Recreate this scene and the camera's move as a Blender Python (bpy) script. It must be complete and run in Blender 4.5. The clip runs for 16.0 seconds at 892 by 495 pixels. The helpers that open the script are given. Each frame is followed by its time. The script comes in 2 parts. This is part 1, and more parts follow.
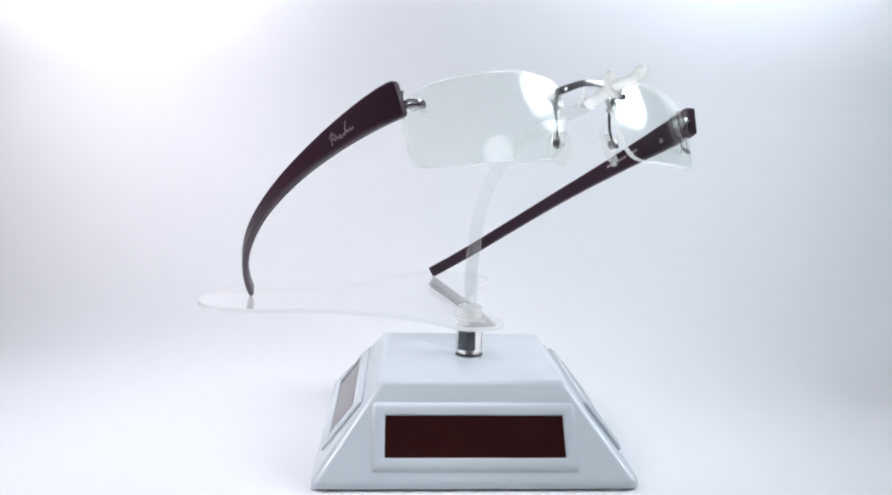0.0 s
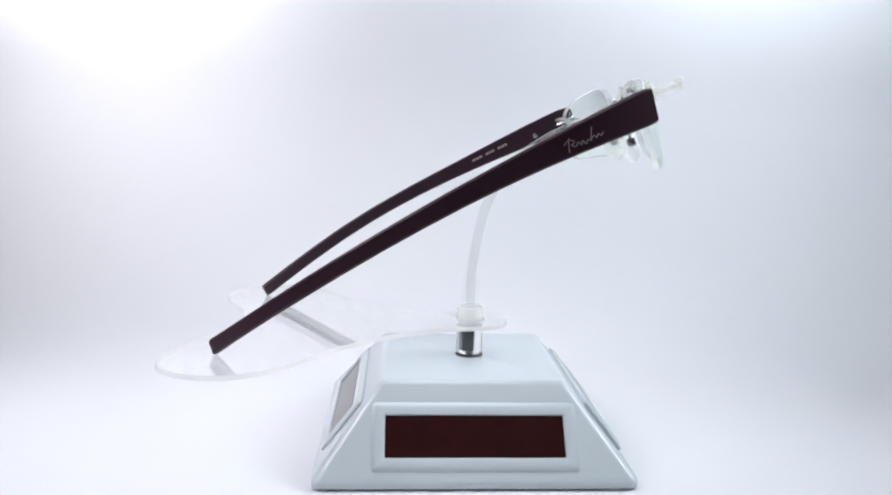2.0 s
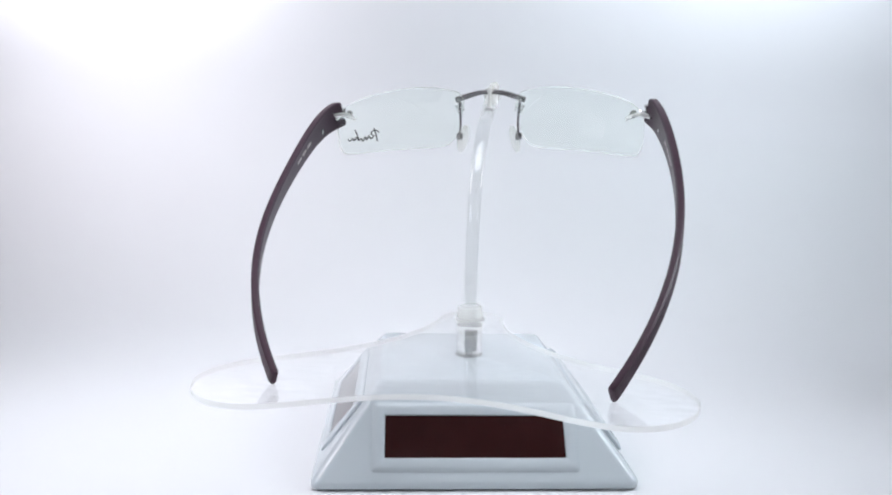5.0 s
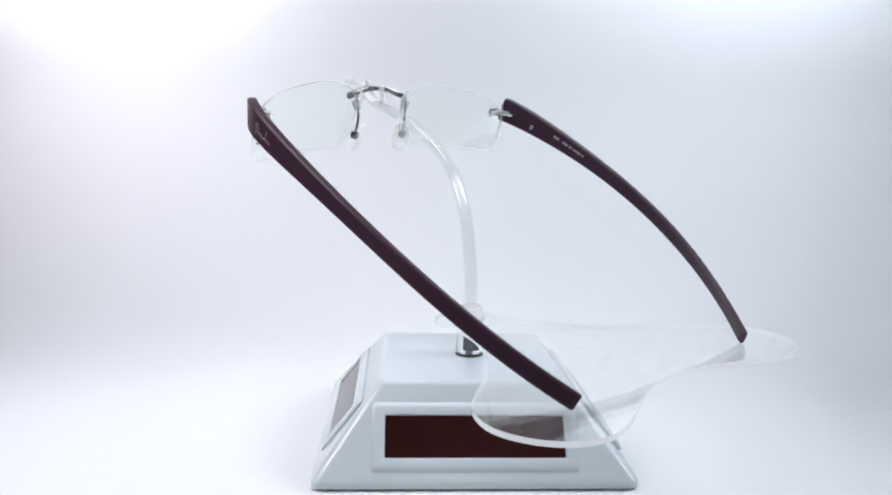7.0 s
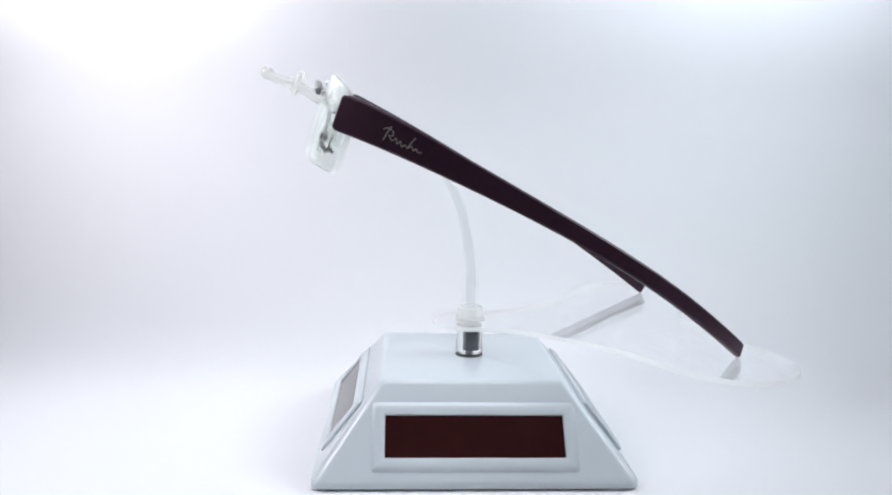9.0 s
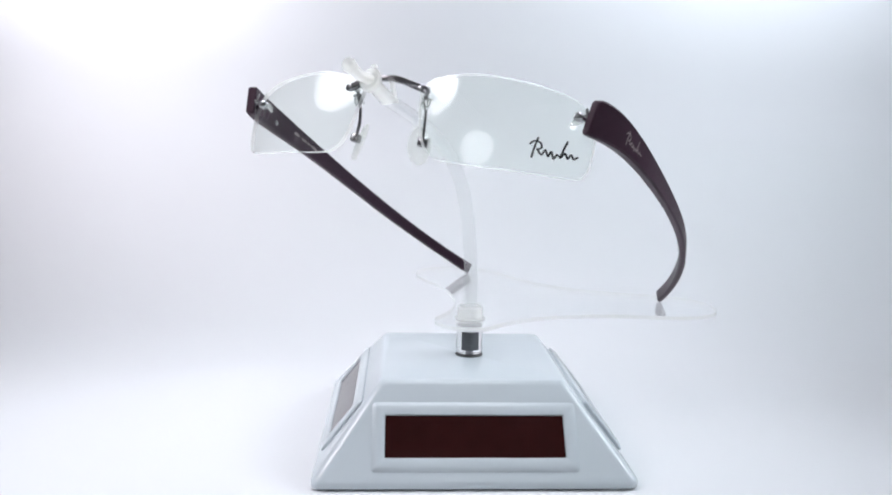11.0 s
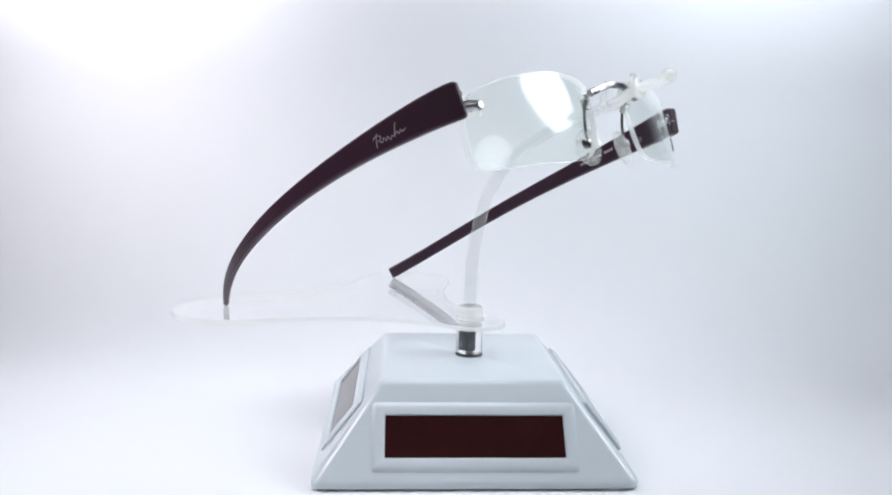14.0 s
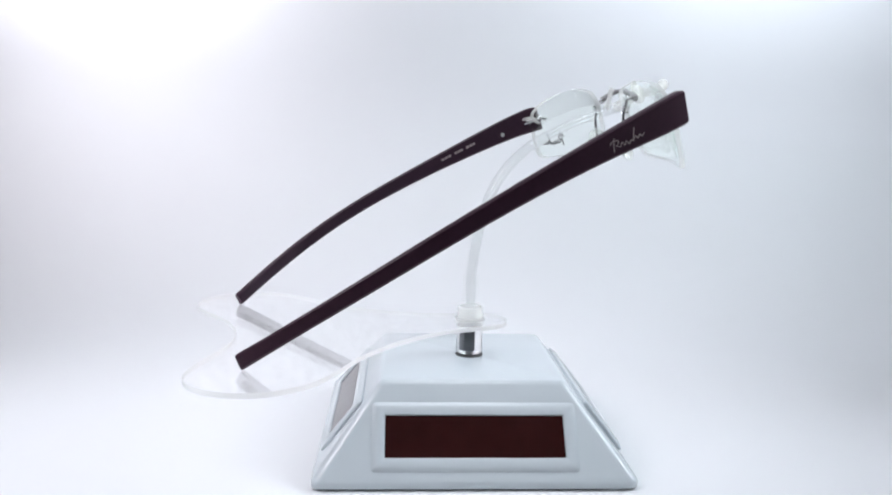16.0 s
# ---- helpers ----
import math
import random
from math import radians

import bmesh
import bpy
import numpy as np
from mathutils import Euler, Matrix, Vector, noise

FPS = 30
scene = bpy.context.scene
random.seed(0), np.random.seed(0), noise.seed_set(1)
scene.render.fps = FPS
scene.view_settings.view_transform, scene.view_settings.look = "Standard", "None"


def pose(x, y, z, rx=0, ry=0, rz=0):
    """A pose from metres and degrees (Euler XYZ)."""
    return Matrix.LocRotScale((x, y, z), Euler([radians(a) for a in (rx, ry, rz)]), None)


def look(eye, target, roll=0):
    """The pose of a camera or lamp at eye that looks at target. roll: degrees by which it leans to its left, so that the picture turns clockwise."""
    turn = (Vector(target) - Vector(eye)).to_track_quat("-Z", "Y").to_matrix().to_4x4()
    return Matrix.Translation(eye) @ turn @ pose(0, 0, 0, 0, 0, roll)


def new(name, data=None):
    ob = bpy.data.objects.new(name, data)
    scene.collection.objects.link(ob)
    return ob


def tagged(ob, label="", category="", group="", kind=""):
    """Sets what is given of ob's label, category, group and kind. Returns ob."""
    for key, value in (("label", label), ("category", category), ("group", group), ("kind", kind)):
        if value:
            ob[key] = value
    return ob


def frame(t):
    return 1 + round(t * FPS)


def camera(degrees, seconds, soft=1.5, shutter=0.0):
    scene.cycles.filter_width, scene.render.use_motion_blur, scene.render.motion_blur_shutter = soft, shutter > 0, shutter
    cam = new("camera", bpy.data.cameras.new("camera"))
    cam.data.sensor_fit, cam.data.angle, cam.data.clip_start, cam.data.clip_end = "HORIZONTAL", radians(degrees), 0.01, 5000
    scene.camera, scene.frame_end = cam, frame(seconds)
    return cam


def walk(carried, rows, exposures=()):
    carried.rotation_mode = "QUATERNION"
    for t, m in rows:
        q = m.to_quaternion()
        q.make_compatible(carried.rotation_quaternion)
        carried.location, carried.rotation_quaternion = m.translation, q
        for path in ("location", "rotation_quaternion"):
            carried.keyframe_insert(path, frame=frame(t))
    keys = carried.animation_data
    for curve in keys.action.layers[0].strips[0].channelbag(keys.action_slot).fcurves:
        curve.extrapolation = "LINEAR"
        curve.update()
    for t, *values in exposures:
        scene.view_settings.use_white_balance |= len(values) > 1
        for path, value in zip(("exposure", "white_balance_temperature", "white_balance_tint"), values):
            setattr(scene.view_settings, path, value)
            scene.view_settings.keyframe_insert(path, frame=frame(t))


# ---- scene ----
cam = camera(56.27, 16.0, soft=2.0)
EYE_AT = Vector((-0.00065, -0.31656, 0.12192))
EYE = look(EYE_AT, EYE_AT + Vector((-0.02883, 0.98794, -0.15213)), 1.247)
walk(cam, [(0.0, EYE), (16.0, EYE)], exposures=[(0.0, 0.0), (16.0, 0.0)])

# ---- light: round photo lamps and one added fill about the white sweep, in an added closed surround ----
world = bpy.data.worlds.new("room_air")
scene.world = world
world.use_nodes = True
world.node_tree.nodes["Background"].inputs[0].default_value = (0.75, 0.82, 0.95, 1)
world.node_tree.nodes["Background"].inputs[1].default_value = 0.05


WARM, COOL = (0.96, 0.935, 1.0), (0.845, 0.92, 1.0)


def lamp(name, eye, target, watts, size, spread=180, colour=(0.90, 0.935, 1.0)):
    data = bpy.data.lights.new(name, "AREA")
    data.shape, data.size, data.energy, data.color, data.spread = "DISK", size, watts, colour, radians(spread)
    ob = new(name, data)
    ob.matrix_world = look(eye, target)
    return ob


lamp("lamp_front_left", (-0.315, -0.40, 0.31), (-0.02, 0.0, 0.08), 0.170, 0.14)
lamp("lamp_front_right", (0.42, -0.31, 0.27), (0.02, 0.0, 0.08), 0.110, 0.12)
lamp("lamp_small_front", (0.03, -0.37, 0.34), (0.0, 0.0, 0.09), 0.018, 0.018)
lamp("lamp_side_left", (-0.39, -0.08, 0.43), (-0.10, -0.03, 0.03), 0.225, 0.24, 65, WARM)
lamp("lamp_side_right", (0.41, 0.04, 0.36), (0.01, -0.05, 0.065), 0.15, 0.22, 50, COOL)
lamp("lamp_back_left", (-0.25, 0.14, 0.38), (-0.26, 0.28, 0.26), 0.53, 0.15, 108, WARM)
lamp("lamp_back_right", (0.20, 0.13, 0.41), (0.20, 0.28, 0.28), 0.51, 0.15, 118, COOL)
# added fill with no known source; lifts the middle of the backdrop
lamp("fill_back_middle", (0.0, 0.08, 0.42), (0.0, 0.28, 0.16), 0.105, 0.15, 90)
lamp("lamp_top", (-0.02, 0.0, 0.50), (-0.02, 0.02, 0.0), 0.162, 0.30, 70)


# ---- materials ----
def material(name, colour, rough=0.5, metal=0.0, noise_scale=0.0, vary=0.0, bump=0.0, bump_scale=0.0, coat=0.0, ior=1.5, transmission=0.0):
    m = bpy.data.materials.new(name)
    m.use_nodes = True
    nt = m.node_tree
    b = nt.nodes["Principled BSDF"]
    b.inputs["Base Color"].default_value = (*colour, 1)
    b.inputs["Roughness"].default_value = rough
    b.inputs["Metallic"].default_value = metal
    b.inputs["IOR"].default_value = ior
    b.inputs["Coat Weight"].default_value = coat
    b.inputs["Coat Roughness"].default_value = 0.06
    b.inputs["Transmission Weight"].default_value = transmission
    tc = nt.nodes.new("ShaderNodeTexCoord")
    if vary:
        n = nt.nodes.new("ShaderNodeTexNoise")
        n.inputs["Scale"].default_value, n.inputs["Detail"].default_value = noise_scale, 6
        nt.links.new(tc.outputs["Object"], n.inputs["Vector"])
        r = nt.nodes.new("ShaderNodeMapRange")
        r.inputs["To Min"].default_value, r.inputs["To Max"].default_value = 1 - vary, 1 + vary
        nt.links.new(n.outputs["Fac"], r.inputs["Value"])
        x = nt.nodes.new("ShaderNodeMix")
        x.data_type, x.blend_type = "RGBA", "MULTIPLY"
        x.inputs["Factor"].default_value = 1
        x.inputs["A"].default_value = (*colour, 1)
        nt.links.new(r.outputs["Result"], x.inputs["B"])
        nt.links.new(x.outputs["Result"], b.inputs["Base Color"])
        q = nt.nodes.new("ShaderNodeMapRange")
        q.inputs["To Min"].default_value, q.inputs["To Max"].default_value = rough * 0.8, min(1.0, rough * 1.25)
        nt.links.new(n.outputs["Fac"], q.inputs["Value"])
        nt.links.new(q.outputs["Result"], b.inputs["Roughness"])
    if bump:
        n2 = nt.nodes.new("ShaderNodeTexNoise")
        n2.inputs["Scale"].default_value, n2.inputs["Detail"].default_value = bump_scale, 4
        nt.links.new(tc.outputs["Object"], n2.inputs["Vector"])
        bp = nt.nodes.new("ShaderNodeBump")
        bp.inputs["Strength"].default_value, bp.inputs["Distance"].default_value = bump, 0.0004
        nt.links.new(n2.outputs["Fac"], bp.inputs["Height"])
        nt.links.new(bp.outputs["Normal"], b.inputs["Normal"])
    return m


def clear_sheet(name, body, gloss, ior, rough=0.0, haze=0.0, strength=1.0, dust=0.0):
    """A thin clear sheet: light goes straight through, gloss rises towards grazing."""
    m = bpy.data.materials.new(name)
    m.use_nodes = True
    nt = m.node_tree
    nt.nodes.remove(nt.nodes["Principled BSDF"])
    out = nt.nodes["Material Output"]
    t, g, f, mix = (nt.nodes.new("ShaderNode" + k) for k in ("BsdfTransparent", "BsdfGlossy", "LayerWeight", "MixShader"))
    t.inputs["Color"].default_value = (*body, 1)
    g.inputs["Color"].default_value, g.inputs["Roughness"].default_value = (*gloss, 1), rough
    f.inputs["Blend"].default_value = 0.5
    under = t
    if haze:
        d, h = nt.nodes.new("ShaderNodeBsdfTranslucent"), nt.nodes.new("ShaderNodeMixShader")
        d.inputs["Color"].default_value = (0.98, 0.98, 0.96, 1)
        h.inputs["Fac"].default_value = haze
        nt.links.new(t.outputs[0], h.inputs[1])
        nt.links.new(d.outputs[0], h.inputs[2])
        under = h
    if dust:
        # smears and dust lying on the sheet, in streaks
        tc, stretch, n = nt.nodes.new("ShaderNodeTexCoord"), nt.nodes.new("ShaderNodeMapping"), nt.nodes.new("ShaderNodeTexNoise")
        stretch.inputs["Scale"].default_value = (1.0, 2.6, 1.0)
        n.inputs["Scale"].default_value, n.inputs["Detail"].default_value = 130, 5
        r, d, h = nt.nodes.new("ShaderNodeMapRange"), nt.nodes.new("ShaderNodeBsdfDiffuse"), nt.nodes.new("ShaderNodeMixShader")
        r.inputs["From Min"].default_value, r.inputs["From Max"].default_value = 0.35, 0.75
        r.inputs["To Min"].default_value, r.inputs["To Max"].default_value = dust * 0.4, dust * 2.2
        d.inputs["Color"].default_value = (0.95, 0.95, 0.96, 1)
        nt.links.new(tc.outputs["Object"], stretch.inputs["Vector"])
        nt.links.new(stretch.outputs[0], n.inputs["Vector"])
        nt.links.new(n.outputs["Fac"], r.inputs["Value"])
        nt.links.new(r.outputs["Result"], h.inputs["Fac"])
        nt.links.new(under.outputs[0], h.inputs[1])
        nt.links.new(d.outputs[0], h.inputs[2])
        under = h
    base = ((ior - 1) / (ior + 1)) ** 2
    up, mul = nt.nodes.new("ShaderNodeMath"), nt.nodes.new("ShaderNodeMath")
    up.operation, mul.operation = "POWER", "MULTIPLY_ADD"
    up.inputs[1].default_value = 5
    mul.inputs[1].default_value, mul.inputs[2].default_value = (1 - base) * strength, base * strength
    nt.links.new(f.outputs["Facing"], up.inputs[0])
    nt.links.new(up.outputs[0], mul.inputs[0])
    nt.links.new(mul.outputs[0], mix.inputs["Fac"])
    nt.links.new(under.outputs[0], mix.inputs[1])
    nt.links.new(g.outputs[0], mix.inputs[2])
    nt.links.new(mix.outputs[0], out.inputs["Surface"])
    return m


PAPER = material("white_sweep_paper", (0.84, 0.85, 0.87), 0.75, noise_scale=14, vary=0.012, bump=0.05, bump_scale=900)
ROOM = material("pale_grey_surround", (0.55, 0.55, 0.55), 0.9, noise_scale=3, vary=0.08)
PLASTIC = material("white_gloss_plastic", (0.63, 0.69, 0.725), 0.17, noise_scale=60, vary=0.008, bump=0.02, bump_scale=500)
CELL = material("dark_red_solar_cell", (0.031, 0.007, 0.007), 0.14, noise_scale=90, vary=0.25, coat=0.2, ior=1.38)
LACQUER = material("burgundy_lacquer", (0.050, 0.018, 0.035), 0.40, noise_scale=600, vary=0.22, ior=1.37, bump=0.08, bump_scale=1500)
# inner faces of the temples, slightly darker than the outer burgundy
INNER = material("inner_lacquer", (0.042, 0.019, 0.034), 0.36, noise_scale=600, vary=0.2, ior=1.42, bump=0.06, bump_scale=1500)
MARK = material("silver_print", (0.50, 0.43, 0.43), 0.35, metal=0.3, noise_scale=900, vary=0.15)
INK = material("black_print", (0.015, 0.015, 0.018), 0.5, noise_scale=900, vary=0.2)
CHROME = material("polished_steel", (0.62, 0.62, 0.63), 0.12, metal=1.0, noise_scale=400, vary=0.06)
GUNMETAL = material("gunmetal", (0.30, 0.29, 0.30), 0.16, metal=1.0, noise_scale=500, vary=0.12)
STEEL = material("dull_steel", (0.30, 0.31, 0.33), 0.3, metal=1.0, noise_scale=300, vary=0.12)
SOCKET = material("dark_steel", (0.13, 0.135, 0.15), 0.3, metal=0.9, noise_scale=300, vary=0.12)
DARK = material("dark_bushing", (0.03, 0.03, 0.032), 0.5, noise_scale=300, vary=0.2)
ACRYLIC = material("clear_acrylic", (0.97, 0.98, 0.98), 0.02, ior=1.49, transmission=1.0)
SILICONE = material("clear_silicone", (0.93, 0.95, 0.94), 0.12, ior=1.41, transmission=0.92)
SHEET = clear_sheet("clear_acrylic_sheet", (0.993, 0.995, 0.995), (1, 1, 1), 1.49, 0.03, strength=1.1, dust=0.035)
CUT_EDGE = clear_sheet("bright_acrylic_edge", (0.96, 0.965, 0.96), (1, 1, 1), 1.49, 0.15, haze=0.78, strength=0.4)
CLEAR_TUBE = clear_sheet("clear_tube", (0.988, 0.99, 0.988), (1, 1, 1), 1.3, 0.03, strength=0.6)
MILKY = clear_sheet("milky_acrylic", (0.985, 0.985, 0.965), (1, 1, 1), 1.35, 0.1, haze=0.38)
PAD = clear_sheet("milky_silicone", (0.97, 0.98, 0.96), (1, 1, 1), 1.42, 0.12, haze=0.22)
# the green body tint stands in for the coating's green reflection
LENS = clear_sheet("coated_lens", (0.983, 1.0, 0.986), (0.96, 1.0, 0.98), 1.47, 0.0)
LENS_EDGE = clear_sheet("ground_lens_edge", (0.985, 0.99, 0.99), (1, 1, 1), 1.5, 0.2, haze=0.5, strength=0.6)
ARM = clear_sheet("bent_acrylic", (0.965, 0.972, 0.972), (1, 1, 1), 1.6, 0.02, haze=0.06, strength=1.2)


MM = 0.001


# ---- mesh helpers ----
def part(name, bm, mats, parent=None, label="", smooth=0.6, kind=""):
    """Links a bmesh as one mesh object, under parent where one is given."""
    me = bpy.data.meshes.new(name)
    bmesh.ops.recalc_face_normals(bm, faces=bm.faces)
    bm.to_mesh(me)
    bm.free()
    for m in mats if isinstance(mats, (list, tuple)) else [mats]:
        me.materials.append(m)
    if smooth:
        me.shade_smooth()
        me.set_sharp_from_angle(angle=smooth)
    ob = new(name, me)
    ob.parent = parent
    return tagged(ob, label, kind=kind)


def thing(name, label, category, m=None, group=""):
    ob = new(name)
    ob.empty_display_size = 0.01
    if m is not None:
        ob.matrix_basis = m
    return tagged(ob, label, category, group)


def box(bm, size, m=None, bevel=0.0, seg=2):
    r = bmesh.ops.create_cube(bm, size=1, matrix=(m or Matrix()) @ Matrix.Diagonal((*size, 1)))
    if bevel:
        es = {e for v in r["verts"] for e in v.link_edges}
        bmesh.ops.bevel(bm, geom=list(es), offset=bevel, segments=seg, profile=0.5, affect="EDGES")
    return bm


def lathe(bm, rings, n=32, m=None, cap=True):
    """Rings of (radius, height) turned round z."""
    m = m or Matrix()
    loops = [[bm.verts.new(m @ Vector((r * math.cos(2 * math.pi * i / n), r * math.sin(2 * math.pi * i / n), z))) for i in range(n)] for r, z in rings]
    for a, b in zip(loops, loops[1:]):
        for i in range(n):
            bm.faces.new((a[i], a[(i + 1) % n], b[(i + 1) % n], b[i]))
    if cap:
        bm.faces.new(loops[0][::-1])
        bm.faces.new(loops[-1])
    return bm


def loft(bm, loops, cap=True, mat=0):
    vs = [[bm.verts.new(p) for p in l] for l in loops]
    n = len(vs[0])
    for a, b in zip(vs, vs[1:]):
        for i in range(n):
            bm.faces.new((a[i], a[(i + 1) % n], b[(i + 1) % n], b[i])).material_index = mat
    if cap:
        bm.faces.new(vs[0][::-1])
        bm.faces.new(vs[-1])
    return bm


def tube(bm, path, half_w, half_t, n=14, side=Vector((1, 0, 0)), power=2.0):
    """A rounded rod along path; half_w lies along side, half_t across it. Either may be a list."""
    pts = [Vector(p) for p in path]
    loops = []
    for i, p in enumerate(pts):
        d = (pts[min(i + 1, len(pts) - 1)] - pts[max(i - 1, 0)]).normalized()
        s = (side - d * side.dot(d)).normalized()
        u = d.cross(s)
        w = half_w[i] if isinstance(half_w, (list, tuple)) else half_w
        h = half_t[i] if isinstance(half_t, (list, tuple)) else half_t
        ring = []
        for k in range(n):
            a = 2 * math.pi * k / n
            ca, sa = math.cos(a), math.sin(a)
            ring.append(p + s * w * math.copysign(abs(ca) ** (2 / power), ca) + u * h * math.copysign(abs(sa) ** (2 / power), sa))
        loops.append(ring)
    return loft(bm, loops)


def spline(pts, steps=8, closed=False):
    """Catmull-Rom through points of any dimension."""
    P = [np.array(p, float) for p in pts]
    n, out = len(P), []
    for i in range(n if closed else n - 1):
        g = (lambda k: P[k % n]) if closed else (lambda k: P[min(max(k, 0), n - 1)])
        a, b, c, d = g(i - 1), g(i), g(i + 1), g(i + 2)
        for s in range(steps):
            t = s / steps
            out.append(0.5 * (2 * b + (c - a) * t + (2 * a - 5 * b + 4 * c - d) * t * t + (3 * b - a - 3 * c + d) * t ** 3))
    if not closed:
        out.append(P[-1])
    return out


def rounded_square(half, corner, z, n=6):
    out = []
    for q in range(4):
        cx, cy = [(1, 1), (-1, 1), (-1, -1), (1, -1)][q]
        for k in range(n + 1):
            a = math.pi / 2 * (q + k / n)
            out.append(Vector((cx * (half - corner) + corner * math.cos(a), cy * (half - corner) + corner * math.sin(a), z)))
    return out


# ---- setting: white paper sweep on a table, unseen pale walls and roof added to bounce light ----
def sweep():
    prof = [(-0.11, 0.0), (0.0, 0.0), (0.10, 0.0)]
    y0, r = 0.120, 0.160
    prof += [(y0 + r * math.sin(a), r - r * math.cos(a)) for a in [math.pi / 2 * i / 20 for i in range(21)]]
    prof += [(y0 + r, 0.3), (y0 + r, 0.60)]
    bm = bmesh.new()
    lo = [[bm.verts.new((x, y, z)) for y, z in prof] for x in (-0.40, -0.2, 0, 0.2, 0.40)]
    for a, b in zip(lo, lo[1:]):
        for i in range(len(prof) - 1):
            bm.faces.new((a[i], b[i], b[i + 1], a[i + 1]))
    return tagged(part("backdrop", bm, PAPER, smooth=1.0), "seamless white paper sweep curving up behind the stand", "backdrop", kind="structure")


def slab(name, size, at, mat, label, category):
    bm = box(bmesh.new(), size)
    ob = tagged(part(name, bm, mat, smooth=0), label, category, kind="structure")
    ob.location = at
    return ob


sweep()
slab("floor", (1.5, 1.4, 0.02), (0, -0.1, -0.014), ROOM, "plain pale grey table round the paper sweep", "floor")
slab("wall_north", (1.5, 0.02, 0.9), (0, 0.6, 0.43), ROOM, "plain pale grey wall added out of view to bounce light", "wall")
slab("wall_south", (1.5, 0.02, 0.9), (0, -0.8, 0.43), ROOM, "plain pale grey wall added out of view to bounce light", "wall")
slab("wall_east", (0.02, 1.38, 0.9), (0.74, -0.1, 0.43), ROOM, "plain pale grey wall added out of view to bounce light", "wall")
slab("wall_west", (0.02, 1.38, 0.9), (-0.74, -0.1, 0.43), ROOM, "plain pale grey wall added out of view to bounce light", "wall")
slab("ceiling_room", (1.5, 1.42, 0.02), (0, -0.1, 0.89), ROOM, "plain pale grey roof added out of view to bounce light", "ceiling")

# ---- solar turntable ----
TOP, A_LOW, A_TOP = 31.3, 57.4, 32.7


def turntable():
    root = thing("solar_turntable", "white glossy plastic solar turntable with dark red cells on paper", "turntable", pose(-1.1 * MM, -0.6 * MM, 0, 0, 0, 4.9))
    bm = bmesh.new()
    rows = [(52.2, 0.0), (52.2, 0.7), (54.3, 0.75), (54.8, 1.0), (54.9, 1.6), (54.9, 2.8), (54.6, 3.5)]
    slope = lambda s: (A_TOP + (A_LOW - A_TOP) * s, TOP * (1 - s))
    rows += [slope(0.85), slope(0.5), slope(0.2), slope(0.05), (A_TOP + 0.05, TOP - 0.25), (A_TOP - 0.7, TOP)]
    loft(bm, [rounded_square(h * MM, 3.4 * MM * (0.7 + 0.3 * h / 54), z * MM) for h, z in rows])
    part("body", bm, PLASTIC, root)
    run, rise = A_LOW - A_TOP, TOP
    ln = math.hypot(run, rise)
    for k in range(4):
        turn = Matrix.Rotation(math.pi / 2 * k, 4, "Z")
        # axes on the front face: x across, y down the slope, z out of it
        ey = Vector((0, -run / ln, -rise / ln))
        ez = Vector((0, -rise / ln, run / ln))
        s1, s2, w = (0.36 if k % 2 else 0.328) * ln, 0.69 * ln, 30.5
        rise_out = (0, 1.0, 0, 0.5)[k]

        def rect(wd, a, b, h, c):
            out = []
            my, hy = (a + b) / 2, (b - a) / 2
            for cx, cy, q in ((1, 1, 0), (-1, 1, 1), (-1, -1, 2), (1, -1, 3)):
                for i in range(4):
                    an = math.pi / 2 * (q + i / 3)
                    out.append(face @ Vector((cx * (wd - c) + c * math.cos(an), my + cy * (hy - c) + c * math.sin(an), h + (rise_out if h > -0.5 else 0))))
            return out

        S = Matrix.Diagonal((MM, MM, MM, 1))
        face = turn @ Matrix(((1, ey.x, ez.x, 0), (0, ey.y, ez.y, -A_TOP * MM), (0, ey.z, ez.z, TOP * MM), (0, 0, 0, 1))) @ S
        fb = bmesh.new()
        loft(fb, [rect(w + 4.6, s1 - 4.9, s2 + 4.9, -0.6, 1.2), rect(w + 4.6, s1 - 4.9, s2 + 4.9, 0.1, 1.2), rect(w + 3.6, s1 - 3.9, s2 + 3.9, 0.65, 1.0),
                  rect(w + 2.8, s1 - 3.1, s2 + 3.1, 0.9, 0.9), rect(w + 0.8, s1 - 0.8, s2 + 0.8, 0.9, 0.5), rect(w + 0.3, s1 - 0.3, s2 + 0.3, 0.7, 0.3), rect(w, s1, s2, -0.2, 0.3)], cap=False)
        frame_ob = part("cell_frame", fb, PLASTIC, root)
        pb = bmesh.new()
        loft(pb, [rect(w + 0.05, s1 - 0.05, s2 + 0.05, -0.4, 0.3), rect(w + 0.05, s1 - 0.05, s2 + 0.05, 0.3, 0.3)])
        part("solar_cell", pb, CELL, frame_ob, "dark red-brown glass solar cell")
    bm = lathe(bmesh.new(), [(5.6 * MM, 30.1 * MM), (5.6 * MM, 30.4 * MM), (5.0 * MM, 30.55 * MM), (2.0 * MM, 30.55 * MM)], 32, Matrix.Translation((1.15 * MM, 0.5 * MM, 0.85 * MM)))
    part("bushing", bm, DARK, root, "dark round bushing")
    bm = lathe(bmesh.new(), [(0.9 * MM, 30.5 * MM), (0.9 * MM, 33.4 * MM)], 16, Matrix.Translation((1.15 * MM, 0.5 * MM, 0.85 * MM)))
    part("axle", bm, STEEL, root, "thin steel axle")
    return root


turntable()

# ---- clear display stand that turns on the axle ----
PLATE_Z = 45.2


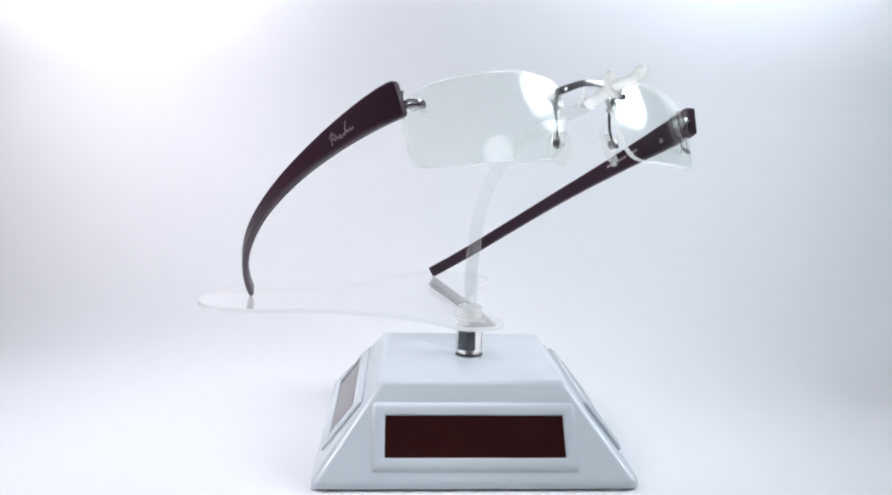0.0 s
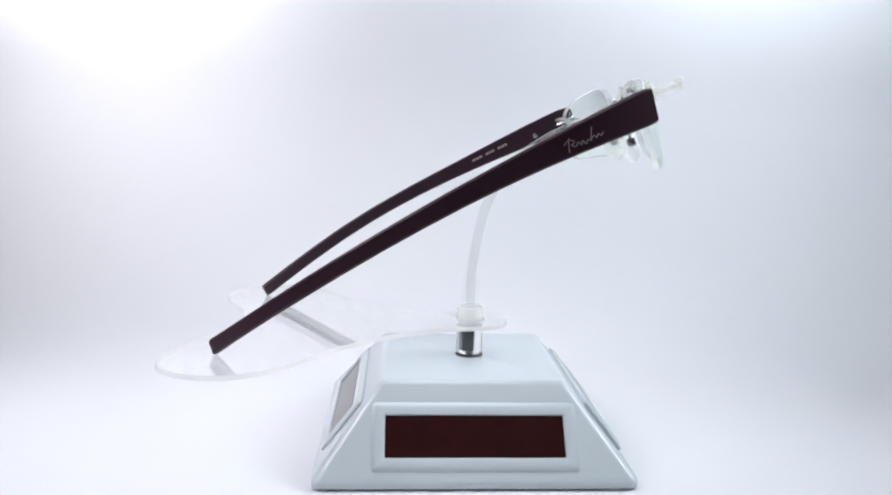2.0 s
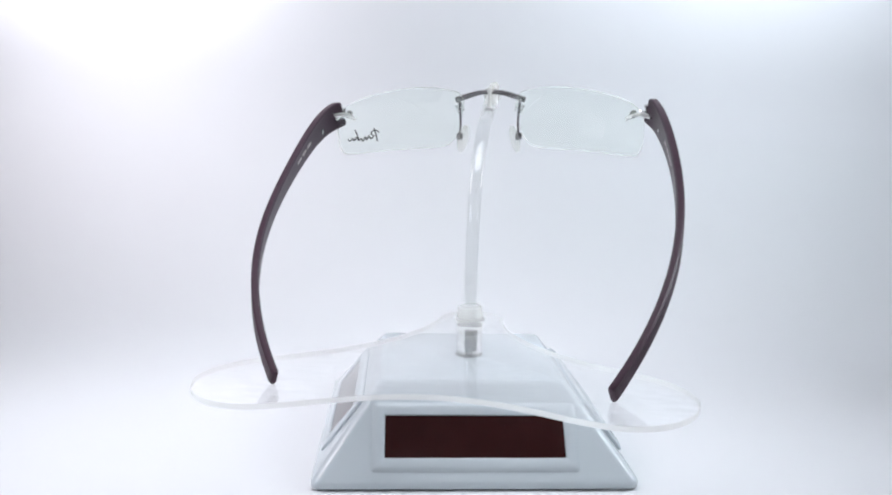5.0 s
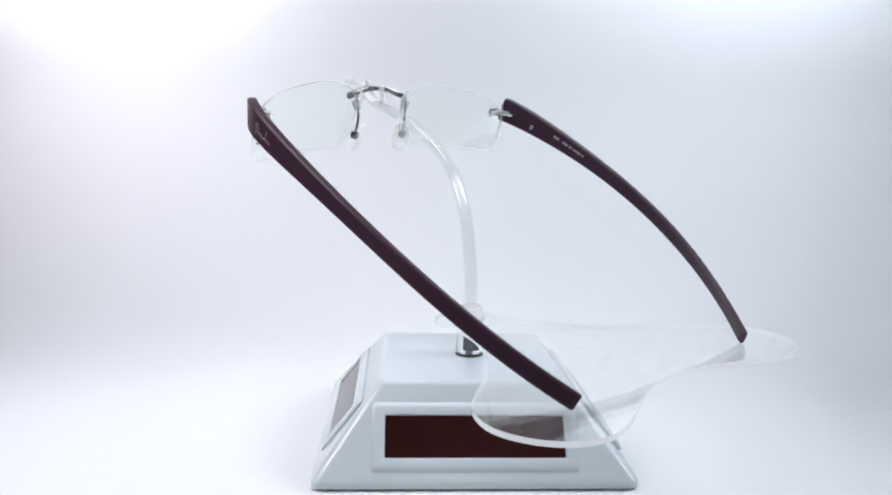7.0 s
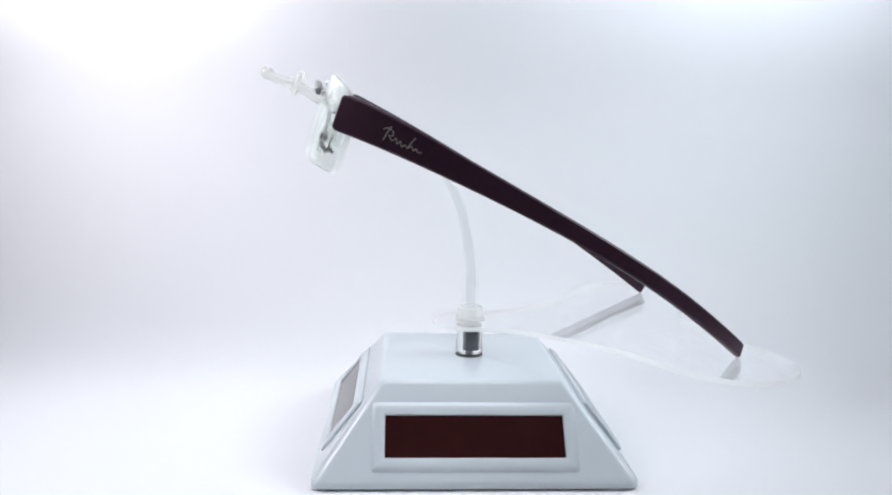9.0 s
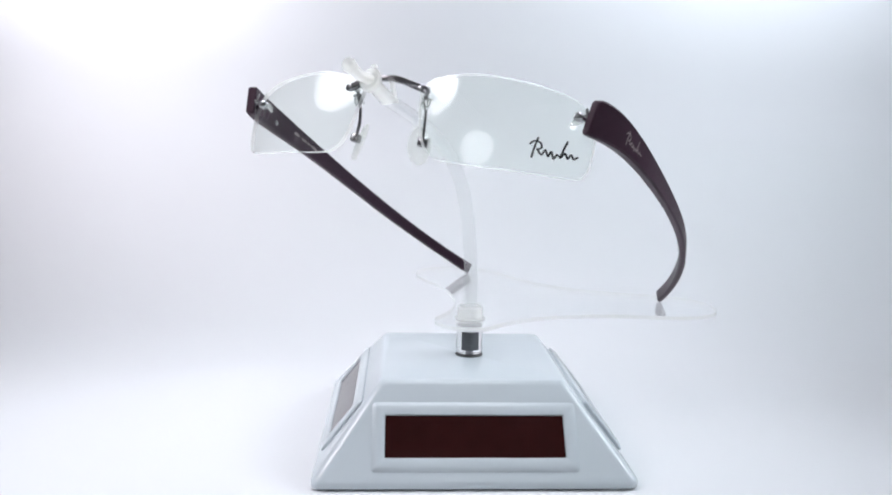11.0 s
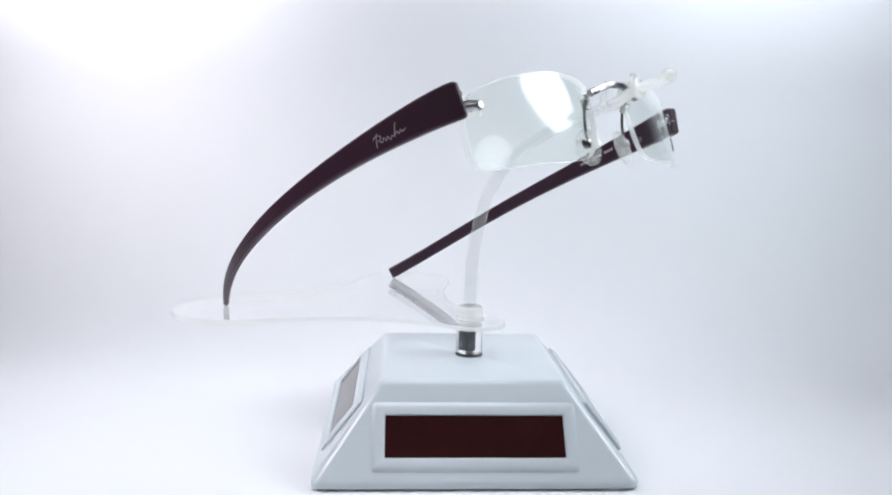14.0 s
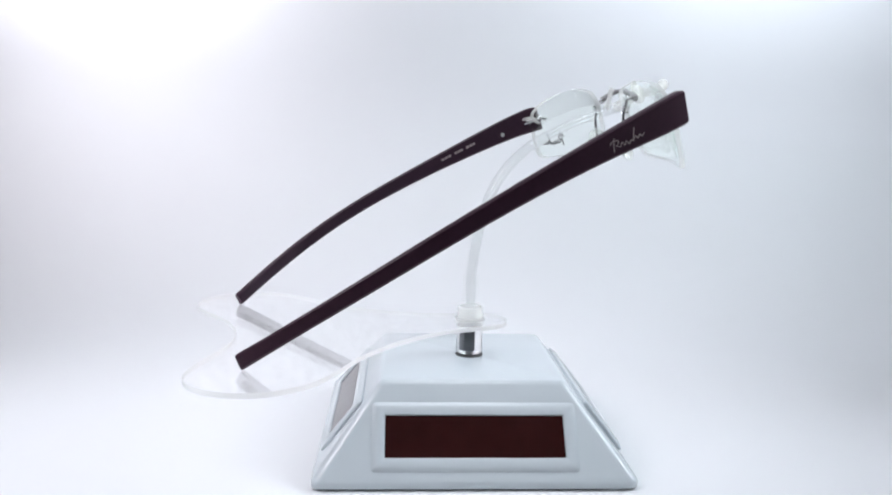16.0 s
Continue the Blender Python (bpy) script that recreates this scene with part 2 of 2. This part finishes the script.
def plate_top(x, y):
    """The plate droops a little towards its lobes and to one side, in mm."""
    return PLATE_Z - 0.014 * y - 0.0165 * x


def display_stand():
    root = thing("eyewear_display_stand", "clear acrylic eyewear stand with a curved arm, turning on the base", "display stand")
    half = [(0, 89.5), (16, 91.8), (30, 97), (42, 102.5), (54, 105.5), (65, 102.5), (73, 93.5), (75.5, 81), (70, 68.5), (59, 59.5), (43.5, 49.5), (28, 34), (17.5, 17.5), (13.2, 4), (11.8, -6), (7.3, -12), (0, -14.3)]
    ring = half + [(-x, y) for x, y in half[-2:0:-1]]
    ring = [(x * 0.985 - 0.3, y * (0.984 if y > 40 else 1.0)) for x, y in ring]
    out = spline(ring, 5, closed=True)
    bm = bmesh.new()
    up = [bm.verts.new((x * MM, y * MM, plate_top(x, y) * MM)) for x, y in out]
    dn = [bm.verts.new((x * MM, y * MM, (plate_top(x, y) - 1.7) * MM)) for x, y in out]
    n = len(out)
    bm.faces.new(up)
    bm.faces.new(dn[::-1])
    for i in range(n):
        bm.faces.new((up[i], dn[i], dn[(i + 1) % n], up[(i + 1) % n])).material_index = 1
    bm.normal_update()
    part("plate", bm, [SHEET, CUT_EDGE], root, "clear two-lobed acrylic plate", smooth=0.5)
    bm = lathe(bmesh.new(), [(4.9 * MM, 32.4 * MM), (5.1 * MM, 32.8 * MM), (5.1 * MM, 43.2 * MM)], 36)
    hub = part("hub", bm, ACRYLIC, root, "clear cylindrical hub under the plate")
    bm = box(bmesh.new(), (3.0 * MM, 3.6 * MM, 8.0 * MM), pose(-0.3 * MM, 0.6 * MM, 37.4 * MM), 0.3 * MM)
    part("socket", bm, SOCKET, hub, "grey steel socket inside the hub")
    bm = lathe(bmesh.new(), [(5.8 * MM, 45.35 * MM), (5.8 * MM, 45.9 * MM), (5.0 * MM, 46.2 * MM), (4.8 * MM, 50.0 * MM), (4.3 * MM, 50.6 * MM), (3.4 * MM, 50.6 * MM)], 36)
    part("collar", bm, MILKY, root, "milky clear collar")
    bm = lathe(bmesh.new(), [(3.2 * MM, 45.3 * MM), (3.2 * MM, 62.4 * MM), (2.9 * MM, 62.9 * MM)], 28, cap=False)
    part("sleeve", bm, CLEAR_TUBE, root)
    path = spline([(0, 0, 50.8), (0, 0, 57), (0, -0.1, 62.5), (0, -0.6, 68), (0, -2.2, 78), (0, -4.6, 88), (0, -8.8, 97.5), (0, -15.6, 106.6), (0, -25, 114), (0, -37, 120.4), (0, -48, 124.6), (0, -57, 127.6)], 6)
    k = len(path)
    bm = tube(bmesh.new(), [Vector(p) * MM for p in path], [(2.35 + 0.6 * i / k) * MM for i in range(k)], [(1.9 - 0.3 * i / k) * MM for i in range(k)], 16, power=3.0)
    part("arm", bm, ARM, root, "clear bent acrylic arm")
    # nose rest: collar, two short pegs and a rounded tip
    bm = bmesh.new()
    p2 = spline([(0, -57, 127.6), (0, -60, 129.4), (0, -63.5, 131.6), (0, -68, 133.6), (0, -72, 134.6), (0, -77.5, 137.3)], 5)
    wid = [3.3 - 1.4 * i / (len(p2) - 1) for i in range(len(p2))]
    wid[-1], wid[-2], wid[-3] = 0.6, 1.8, 2.3
    hgt = [1.9 - 0.2 * i / (len(p2) - 1) for i in range(len(p2))]
    hgt[-1], hgt[-2], hgt[-3] = 0.5, 1.5, 1.9
    tube(bm, [Vector(p) * MM for p in p2], [w * MM for w in wid], [h * MM for h in hgt], 16)
    rest = part("nose_rest", bm, MILKY, root, "clear rounded nose rest")
    bm = lathe(bmesh.new(), [(2.6 * MM, -1.3 * MM), (3.7 * MM, -0.9 * MM), (3.9 * MM, 0), (3.4 * MM, 1.0 * MM), (2.2 * MM, 1.5 * MM)], 24, Matrix.Translation((0, -66.0 * MM, 133.2 * MM)) @ pose(0, 0, 0, 68))
    part("flange", bm, MILKY, rest)
    bm = bmesh.new()
    bmesh.ops.create_uvsphere(bm, u_segments=20, v_segments=12, radius=2.35 * MM, matrix=Matrix.Translation((0, -76.4 * MM, 137.0 * MM)))
    part("tip", bm, MILKY, rest)
    for y, z, h in ((-53.0, 126.8, 8.6), (-63.0, 131.8, 6.4)):
        bm = lathe(bmesh.new(), [(1.5 * MM, 0), (1.0 * MM, 1.6 * MM), (0.9 * MM, h * MM - 1.6 * MM), (1.3 * MM, h * MM - 0.9 * MM), (0.7 * MM, h * MM)], 16, pose(0, y * MM, z * MM, 12))
        part("peg", bm, MILKY, rest)
    return root


stand = display_stand()

# ---- rimless glasses on the stand ----
FRONT = Vector((0, -56.5, 127.2))
LEAN = radians(18)


def on_front(x, v, d=0.0):
    """A place on the glasses' front: x across, v up along it, d behind it, all in mm."""
    up, out = Vector((0, math.sin(LEAN), math.cos(LEAN))), Vector((0, -math.cos(LEAN), math.sin(LEAN)))
    return (FRONT + Vector((x, 0, 0)) + up * v - out * d) * MM


def lens_depth(x, v):
    return 0.19 * (x - 13) + ((x - 38) ** 2 - 625) / 170 + (v + 6) ** 2 / 170


TEMPLE_Y = (-50, -25, 0, 30, 60, 90)
TX = {-1: np.polyfit(TEMPLE_Y, (68.4, 72.8, 74.4, 73.0, 65.3, 48.1), 5), 1: np.polyfit(TEMPLE_Y, (66.7, 71.5, 72.1, 70.7, 63.8, 45.3), 5)}
TZT = {-1: np.polyfit(TEMPLE_Y, (133.2, 120.7, 106.9, 89.0, 68.9, 47.0), 5), 1: np.polyfit(TEMPLE_Y, (131.3, 119.3, 105.6, 88.9, 69.8, 47.3), 5)}
TZB = {-1: np.polyfit(TEMPLE_Y, (121.4, 111.1, 99.4, 82.5, 63.0, 40.6), 5), 1: np.polyfit(TEMPLE_Y, (119.3, 109.4, 98.0, 82.5, 63.5, 41.3), 5)}
THICK, TAPER = 1.7, 0.55


def temple_at(s, f, side=1):
    """The middle of the temple's thickness, s from hinge to tip and f from its lower to its upper edge, in mm."""
    ahead = (1.3 if side > 0 else -0.6) * (1 - s)
    yt, yb = -46.4 + 134.6 * s - ahead, -49.8 + 136.0 * s - ahead
    y = yb + (yt - yb) * f
    z = np.polyval(TZB[side], yb) * (1 - f) + np.polyval(TZT[side], yt) * f
    z -= (0.2 if side < 0 else 0.6) * max(0.0, 1 - s / 0.04) ** 2 * max(f, 0) ** 2
    x = np.polyval(TX[side], y)
    if y < -36:
        x -= 0.009 * (y + 36) ** 2
    return Vector((x, y, z))


def scribble(bm, place, wide, high, strokes, thick):
    """A handwritten-looking mark, in flat strokes of no letters; place(u, v) gives a spot and the way out of the surface."""
    for st in strokes:
        pts = spline(st, 6)
        loops = []
        for i, p in enumerate(pts):
            q0, q1 = pts[max(i - 1, 0)], pts[min(i + 1, len(pts) - 1)]
            d = np.array([(q1 - q0)[0] * wide, (q1 - q0)[1] * high])
            d = d / (np.hypot(*d) + 1e-9)
            o = np.array([-d[1] / wide, d[0] / high]) * thick / 2
            a, na = place(*(p + o))
            b, nb = place(*(p - o))
            loops.append([a, b, b + nb * 0.06 * MM, a + na * 0.06 * MM])
        loft(bm, loops)
    return bm


STROKES = [[(0.16, 0.98), (0.11, 0.55), (0.07, 0.02)], [(0.0, 0.62), (0.09, 0.80), (0.22, 0.74), (0.25, 0.52), (0.15, 0.42)],
           [(0.18, 0.40), (0.27, 0.22), (0.34, 0.46), (0.40, 0.18), (0.46, 0.42), (0.52, 0.12), (0.58, 0.34)],
           [(0.76, 1.0), (0.70, 0.60), (0.65, 0.16)], [(0.58, 0.34), (0.66, 0.24), (0.74, 0.44), (0.80, 0.22), (0.86, 0.42), (0.92, 0.24), (1.0, 0.38)]]


def temple(root, sx):
    spots = [0, 0.003, 0.008, 0.015, 0.025] + [0.04 + 0.024 * i for i in range(40)] + [0.990, 0.996, 1.0]
    n = len(spots) - 1
    loops = []
    for i, s in enumerate(spots):
        h = temple_at(s, 1, sx).z - temple_at(s, 0, sx).z
        a, b = temple_at(max(s - 0.01, 0), 0.5, sx), temple_at(min(s + 0.01, 1), 0.5, sx)
        round_off = {0: 0.88, 1: 0.95, 2: 0.985, n: 0.96}.get(i, 1.0)
        out = Vector(((b - a).y, -(b - a).x, 0)).normalized()
        th = THICK - TAPER * s
        c = 0.55
        if i in (0, n):
            th *= 0.75
        ring = []
        for f, o in ((0, -th + c), (c / h, -th), (1 - c / h, -th), (1, -th + c), (1, th - c), (1 - c / h, th), (c / h, th), (0, th - c)):
            p = temple_at(s, 0.5 + (f - 0.5) * round_off, sx) + out * o
            ring.append(Vector((sx * p.x, p.y, p.z)) * MM)
        loops.append(ring)
    bm = loft(bmesh.new(), loops)
    bm.faces.ensure_lookup_table()
    for k in range(8 * n):
        if k % 8 < 3:
            bm.faces[k].material_index = 1
    ob = part("temple", bm, [LACQUER, INNER], root, "dark burgundy lacquered temple arm", smooth=0.45)

    def spot(s, f, side):
        a, b = temple_at(max(s - 0.01, 0), 0.5, sx), temple_at(min(s + 0.01, 1), 0.5, sx)
        out = Vector(((b - a).y, -(b - a).x, 0)).normalized()
        th = THICK - TAPER * s
        p = temple_at(s, f, sx) + out * side * (th + 0.01)
        o = out * side
        return Vector((sx * p.x, p.y, p.z)) * MM, Vector((sx * o.x, o.y, o.z))

    # outer mark, silver strokes
    s0, s1 = (0.203, 0.121) if sx < 0 else (0.176, 0.094)
    if sx > 0:
        s0, s1 = s1, s0
    bm = scribble(bmesh.new(), lambda u, v: spot(s0 + (s1 - s0) * u, (0.19 if sx < 0 else 0.24) + 0.50 * v, 1), 13.0, 6.0, STROKES, 0.32)
    part("logo", bm, MARK, ob, "silver handwriting-like mark", smooth=0)
    # inner print: a rivet and short bars
    p, o = spot(0.121, 0.36, -1)
    bm = lathe(bmesh.new(), [(1.0 * MM, -0.2 * MM), (1.0 * MM, 0.15 * MM), (0.55 * MM, 0.3 * MM)], 14, Matrix.Translation(p) @ o.to_track_quat("Z", "Y").to_matrix().to_4x4())
    part("rivet", bm, CHROME, ob, "small bright rivet")
    if sx < 0:
        bars = ((0.165, 0.172), (0.174, 0.180), (0.182, 0.187), (0.200, 0.205), (0.207, 0.212), (0.214, 0.222), (0.229, 0.238), (0.245, 0.251), (0.253, 0.260), (0.262, 0.272), (0.278, 0.286))
    else:
        bars = ((0.170, 0.177), (0.179, 0.188), (0.190, 0.200), (0.212, 0.220), (0.222, 0.230), (0.232, 0.240), (0.252, 0.262), (0.264, 0.274), (0.276, 0.285))
    bm = bmesh.new()
    for a, b in bars:
        loops = []
        for k in range(4):
            s = a + (b - a) * k / 3 + 0.042
            (p1, n1), (p2, _) = spot(s, 0.50, -1), spot(s, 0.63, -1)
            loops.append([p1, p2, p2 + n1 * 0.06 * MM, p1 + n1 * 0.06 * MM])
        loft(bm, loops)
    part("inner_print", bm, MARK, ob, "row of fine silver print", smooth=0)
    # hinge block at the end, with its fork
    e = temple_at(0.0, 0.5, sx)
    e = Vector((sx * (e.x - 1.45), e.y + 1.3, e.z - 0.6)) * MM
    bm = box(bmesh.new(), (0.9 * MM, 0.9 * MM, 6.0 * MM), Matrix.Translation(e) @ pose(0, 0, 0, -20, 0, sx * 35), 0.3 * MM)
    part("end_cap", bm, CHROME, ob, "thin polished end cap")
    bm = tube(bmesh.new(), [Vector((sx * p.x * MM, p.y * MM, p.z * MM)) for p in (temple_at(0.05, 0.45, sx) - Vector((2.2, 0, 0)), temple_at(0.0, 0.45, sx) - Vector((2.4, 0.5, 0)), temple_at(0.0, 0.45, sx) - Vector((4.5, 1.5, 0)))], 0.5 * MM, 0.6 * MM, 8, side=Vector((0, 0, 1)))
    part("hinge", bm, CHROME, ob, "small polished hinge")
    return ob


def lens(root, sx):
    # outline from the nose side over the top, the outer end and the lower edge
    pts = [(12.0, -2.0), (11.4, 3.5), (14.0, 7.6), (22, 9.4), (30, 10.1), (40, 9.4), (50, 8.0), (58, 5.8), (63, 2.8), (65.6, -2.0), (66.0, -10), (65.0, -15.8), (62.0, -18.0), (52, -18.3), (38, -18.3), (26, -18.0), (19.5, -17.0), (15.6, -13.8), (13.2, -8.0)]
    out = spline(pts, 5, closed=True)
    cx, cy = 38.0, -6.0
    bm = bmesh.new()
    fronts, backs, rings = [], [], 7
    for side, store in ((0.0, fronts), (1.9, backs)):
        for r in range(1, rings + 1):
            k = r / rings
            row = []
            for x, y in out:
                px, py = cx + (x - cx) * k, cy + (y - cy) * k
                row.append(bm.verts.new(on_front(sx * px, py, lens_depth(px, py) + side)))
            store.append(row)
    n = len(out)
    for store, d in ((fronts, 0.0), (backs, 1.9)):
        c = bm.verts.new(on_front(sx * cx, cy, lens_depth(cx, cy) + d))
        for i in range(n):
            bm.faces.new((c, store[0][i], store[0][(i + 1) % n]))
        for a, b in zip(store, store[1:]):
            for i in range(n):
                bm.faces.new((a[i], b[i], b[(i + 1) % n], a[(i + 1) % n]))
    for i in range(n):
        bm.faces.new((fronts[-1][i], backs[-1][i], backs[-1][(i + 1) % n], fronts[-1][(i + 1) % n])).material_index = 1
    ob = part("lens", bm, [LENS, LENS_EDGE], root, "clear rimless lens with a faint green coating", smooth=0.6)
    # screw with its clip through the lens, at the outer end
    q = lambda x, v, d: on_front(sx * x, v, lens_depth(x, v) + d)
    nrm = (q(61, 0, -1) - q(61, 0, 0)).normalized()
    tr = nrm.to_track_quat("Z", "Y").to_matrix().to_4x4()
    bm = lathe(bmesh.new(), [(0.75 * MM, -3.8 * MM), (0.75 * MM, 0.2 * MM), (1.5 * MM, 0.25 * MM), (1.5 * MM, 1.0 * MM), (0.9 * MM, 1.5 * MM)], 16, Matrix.Translation(q(61.4, 0.0, 0)) @ tr)
    part("screw", bm, CHROME, ob, "polished lens screw")
    bm = tube(bmesh.new(), [q(61.4, 0.0, -0.6), q(63.6, 0.0, -0.8), q(65.4, 0.1, 0.4), q(67.2, 0.2, 1.6), q(69.6, 0.2, 2.6)], 0.9 * MM, 0.8 * MM, 10, side=Vector((0, 0, 1)))
    part("lens_clip", bm, CHROME, ob, "polished lens clip")
    bm = tube(bmesh.new(), [q(66.8, 1.2, 2.9), q(64.0, 1.2, 2.9), q(61.4, 0.5, 2.8), q(59.4, -0.9, 3.0), q(58.2, -2.0, 3.2)], [0.7 * MM, 0.9 * MM, 1.1 * MM, 0.85 * MM, 0.5 * MM], [0.7 * MM, 0.9 * MM, 1.1 * MM, 0.85 * MM, 0.5 * MM], 12, side=Vector((0, 0, 1)))
    part("nut", bm, MILKY, ob, "milky plastic sleeve on the lens screw")
    if sx > 0:
        def place(u, v):
            x, y = 49.6 + 13.2 * u, -14.0 + 6.4 * v
            a = q(x, y, -0.01)
            return a, (q(x, y, -1) - q(x, y, 0)).normalized()
        part("lens_logo", scribble(bmesh.new(), place, 13.0, 6.8, STROKES, 0.55), INK, ob, "black handwriting-like mark", smooth=0)
    return ob


def glasses():
    root = thing("glasses", "rimless glasses with dark burgundy temples resting on the acrylic stand", "glasses")
    for sx in (-1, 1):
        temple(root, sx)
        lens(root, sx)
    path = spline([on_front(x, v, d) for x, v, d in ((-15.4, 3.0, -1.9), (-10.6, 4.4, -2.8), (-5, 5.8, -3.6), (0, 6.0, -3.9), (5, 5.8, -3.6), (10.6, 4.4, -2.8), (15.4, 3.0, -1.9))], 5)
    k = len(path)
    hw = [(0.85 + 0.45 * abs(2 * i / (k - 1) - 1)) * (0.8 if i in (0, k - 1) else 1.0) * MM for i in range(k)]
    bm = tube(bmesh.new(), path, hw, [0.9 * MM] * k, 12, side=Vector((0, 0.3, 1)), power=5)
    bridge = part("bridge", bm, GUNMETAL, root, "dark polished metal bridge")
    for sx in (-1, 1):
        bm = lathe(bmesh.new(), [(0.8 * MM, -4.2 * MM), (0.8 * MM, 0), (1.0 * MM, 0.1 * MM), (1.0 * MM, 0.4 * MM), (0.5 * MM, 0.7 * MM)], 14, Matrix.Translation(on_front(sx * 13.4, 3.5, -2.9)) @ (on_front(0, 0, -1) - on_front(0, 0, 0)).to_track_quat("Z", "Y").to_matrix().to_4x4())
        part("bridge_screw", bm, CHROME, bridge, "polished bridge screw")
        ribs = [on_front(sx * (13.9 - 0.2 * i), 2.2 - 0.42 * i, 1.2 + 0.12 * i) for i in range(9)]
        bm = tube(bmesh.new(), ribs, [(1.75 if i % 2 else 1.4) * MM for i in range(9)], [(1.5 if i % 2 else 1.2) * MM for i in range(9)], 12)
        part("bridge_sleeve", bm, SILICONE, bridge, "clear plastic sleeve behind the bridge")
        arm = spline([on_front(sx * x, v, d) for x, v, d in ((13.4, 3.2, 0.6), (12.8, -1.0, 2.8), (12.6, -6, 4.0), (13.0, -10.2, 4.2))], 5)
        bm = tube(bmesh.new(), arm, 0.5 * MM, 0.5 * MM, 10)
        pad_arm = part("pad_arm", bm, GUNMETAL, root, "thin metal nose-pad arm")
        bm = box(bmesh.new(), (2.9 * MM, 2.9 * MM, 3.0 * MM), Matrix.Translation(on_front(sx * 13.0, -11.6, 4.2)) @ pose(0, 0, 0, -18), 0.7 * MM)
        part("pad_box", bm, GUNMETAL, pad_arm, "small steel pad holder")
        # flat oval pad, leaning with the nose
        bm = bmesh.new()
        rows = []
        for r, h in ((0.5, -0.9), (0.85, -0.8), (1.0, -0.3), (1.0, 0.3), (0.85, 0.8), (0.5, 0.95)):
            rows.append([Vector((h, r * 3.9 * math.cos(2 * math.pi * i / 22), r * 6.5 * math.sin(2 * math.pi * i / 22))) * MM for i in range(22)])
        loft(bm, rows)
        m = Matrix.Translation(on_front(sx * 11.4, -12.6, 5.0)) @ pose(0, 0, 0, -18, -sx * 20, -sx * 28)
        bmesh.ops.transform(bm, matrix=m, verts=bm.verts)
        part("nose_pad", bm, PAD, root, "milky clear silicone nose pad")
    # the pair sits a little low on one side
    lean = Matrix.Identity(4)
    lean[2][0] = -0.021
    for ob in root.children_recursive:
        ob.data.transform(lean)
    return root


specs = glasses()

# ---- the turning: degrees of the stand round the axle, every two seconds ----
TURN = (40.2, 94.2, 146.9, 199.9, 252.3, 303.9, 357.6, 412.2, 465.8)


def motions():
    path = [(-13.8,), *((a,) for a in TURN), (519.6,)]
    fine = spline(path, 4)[4:-4]
    rows = [(0.5 * i, float(a[0])) for i, a in enumerate(fine[:33])]
    walk(stand, [(t, pose(0, 0, 0, 0, 0, a)) for t, a in rows])
    walk(specs, [(t, pose(0, 0, 0, 0, 0, a)) for t, a in rows])


motions()
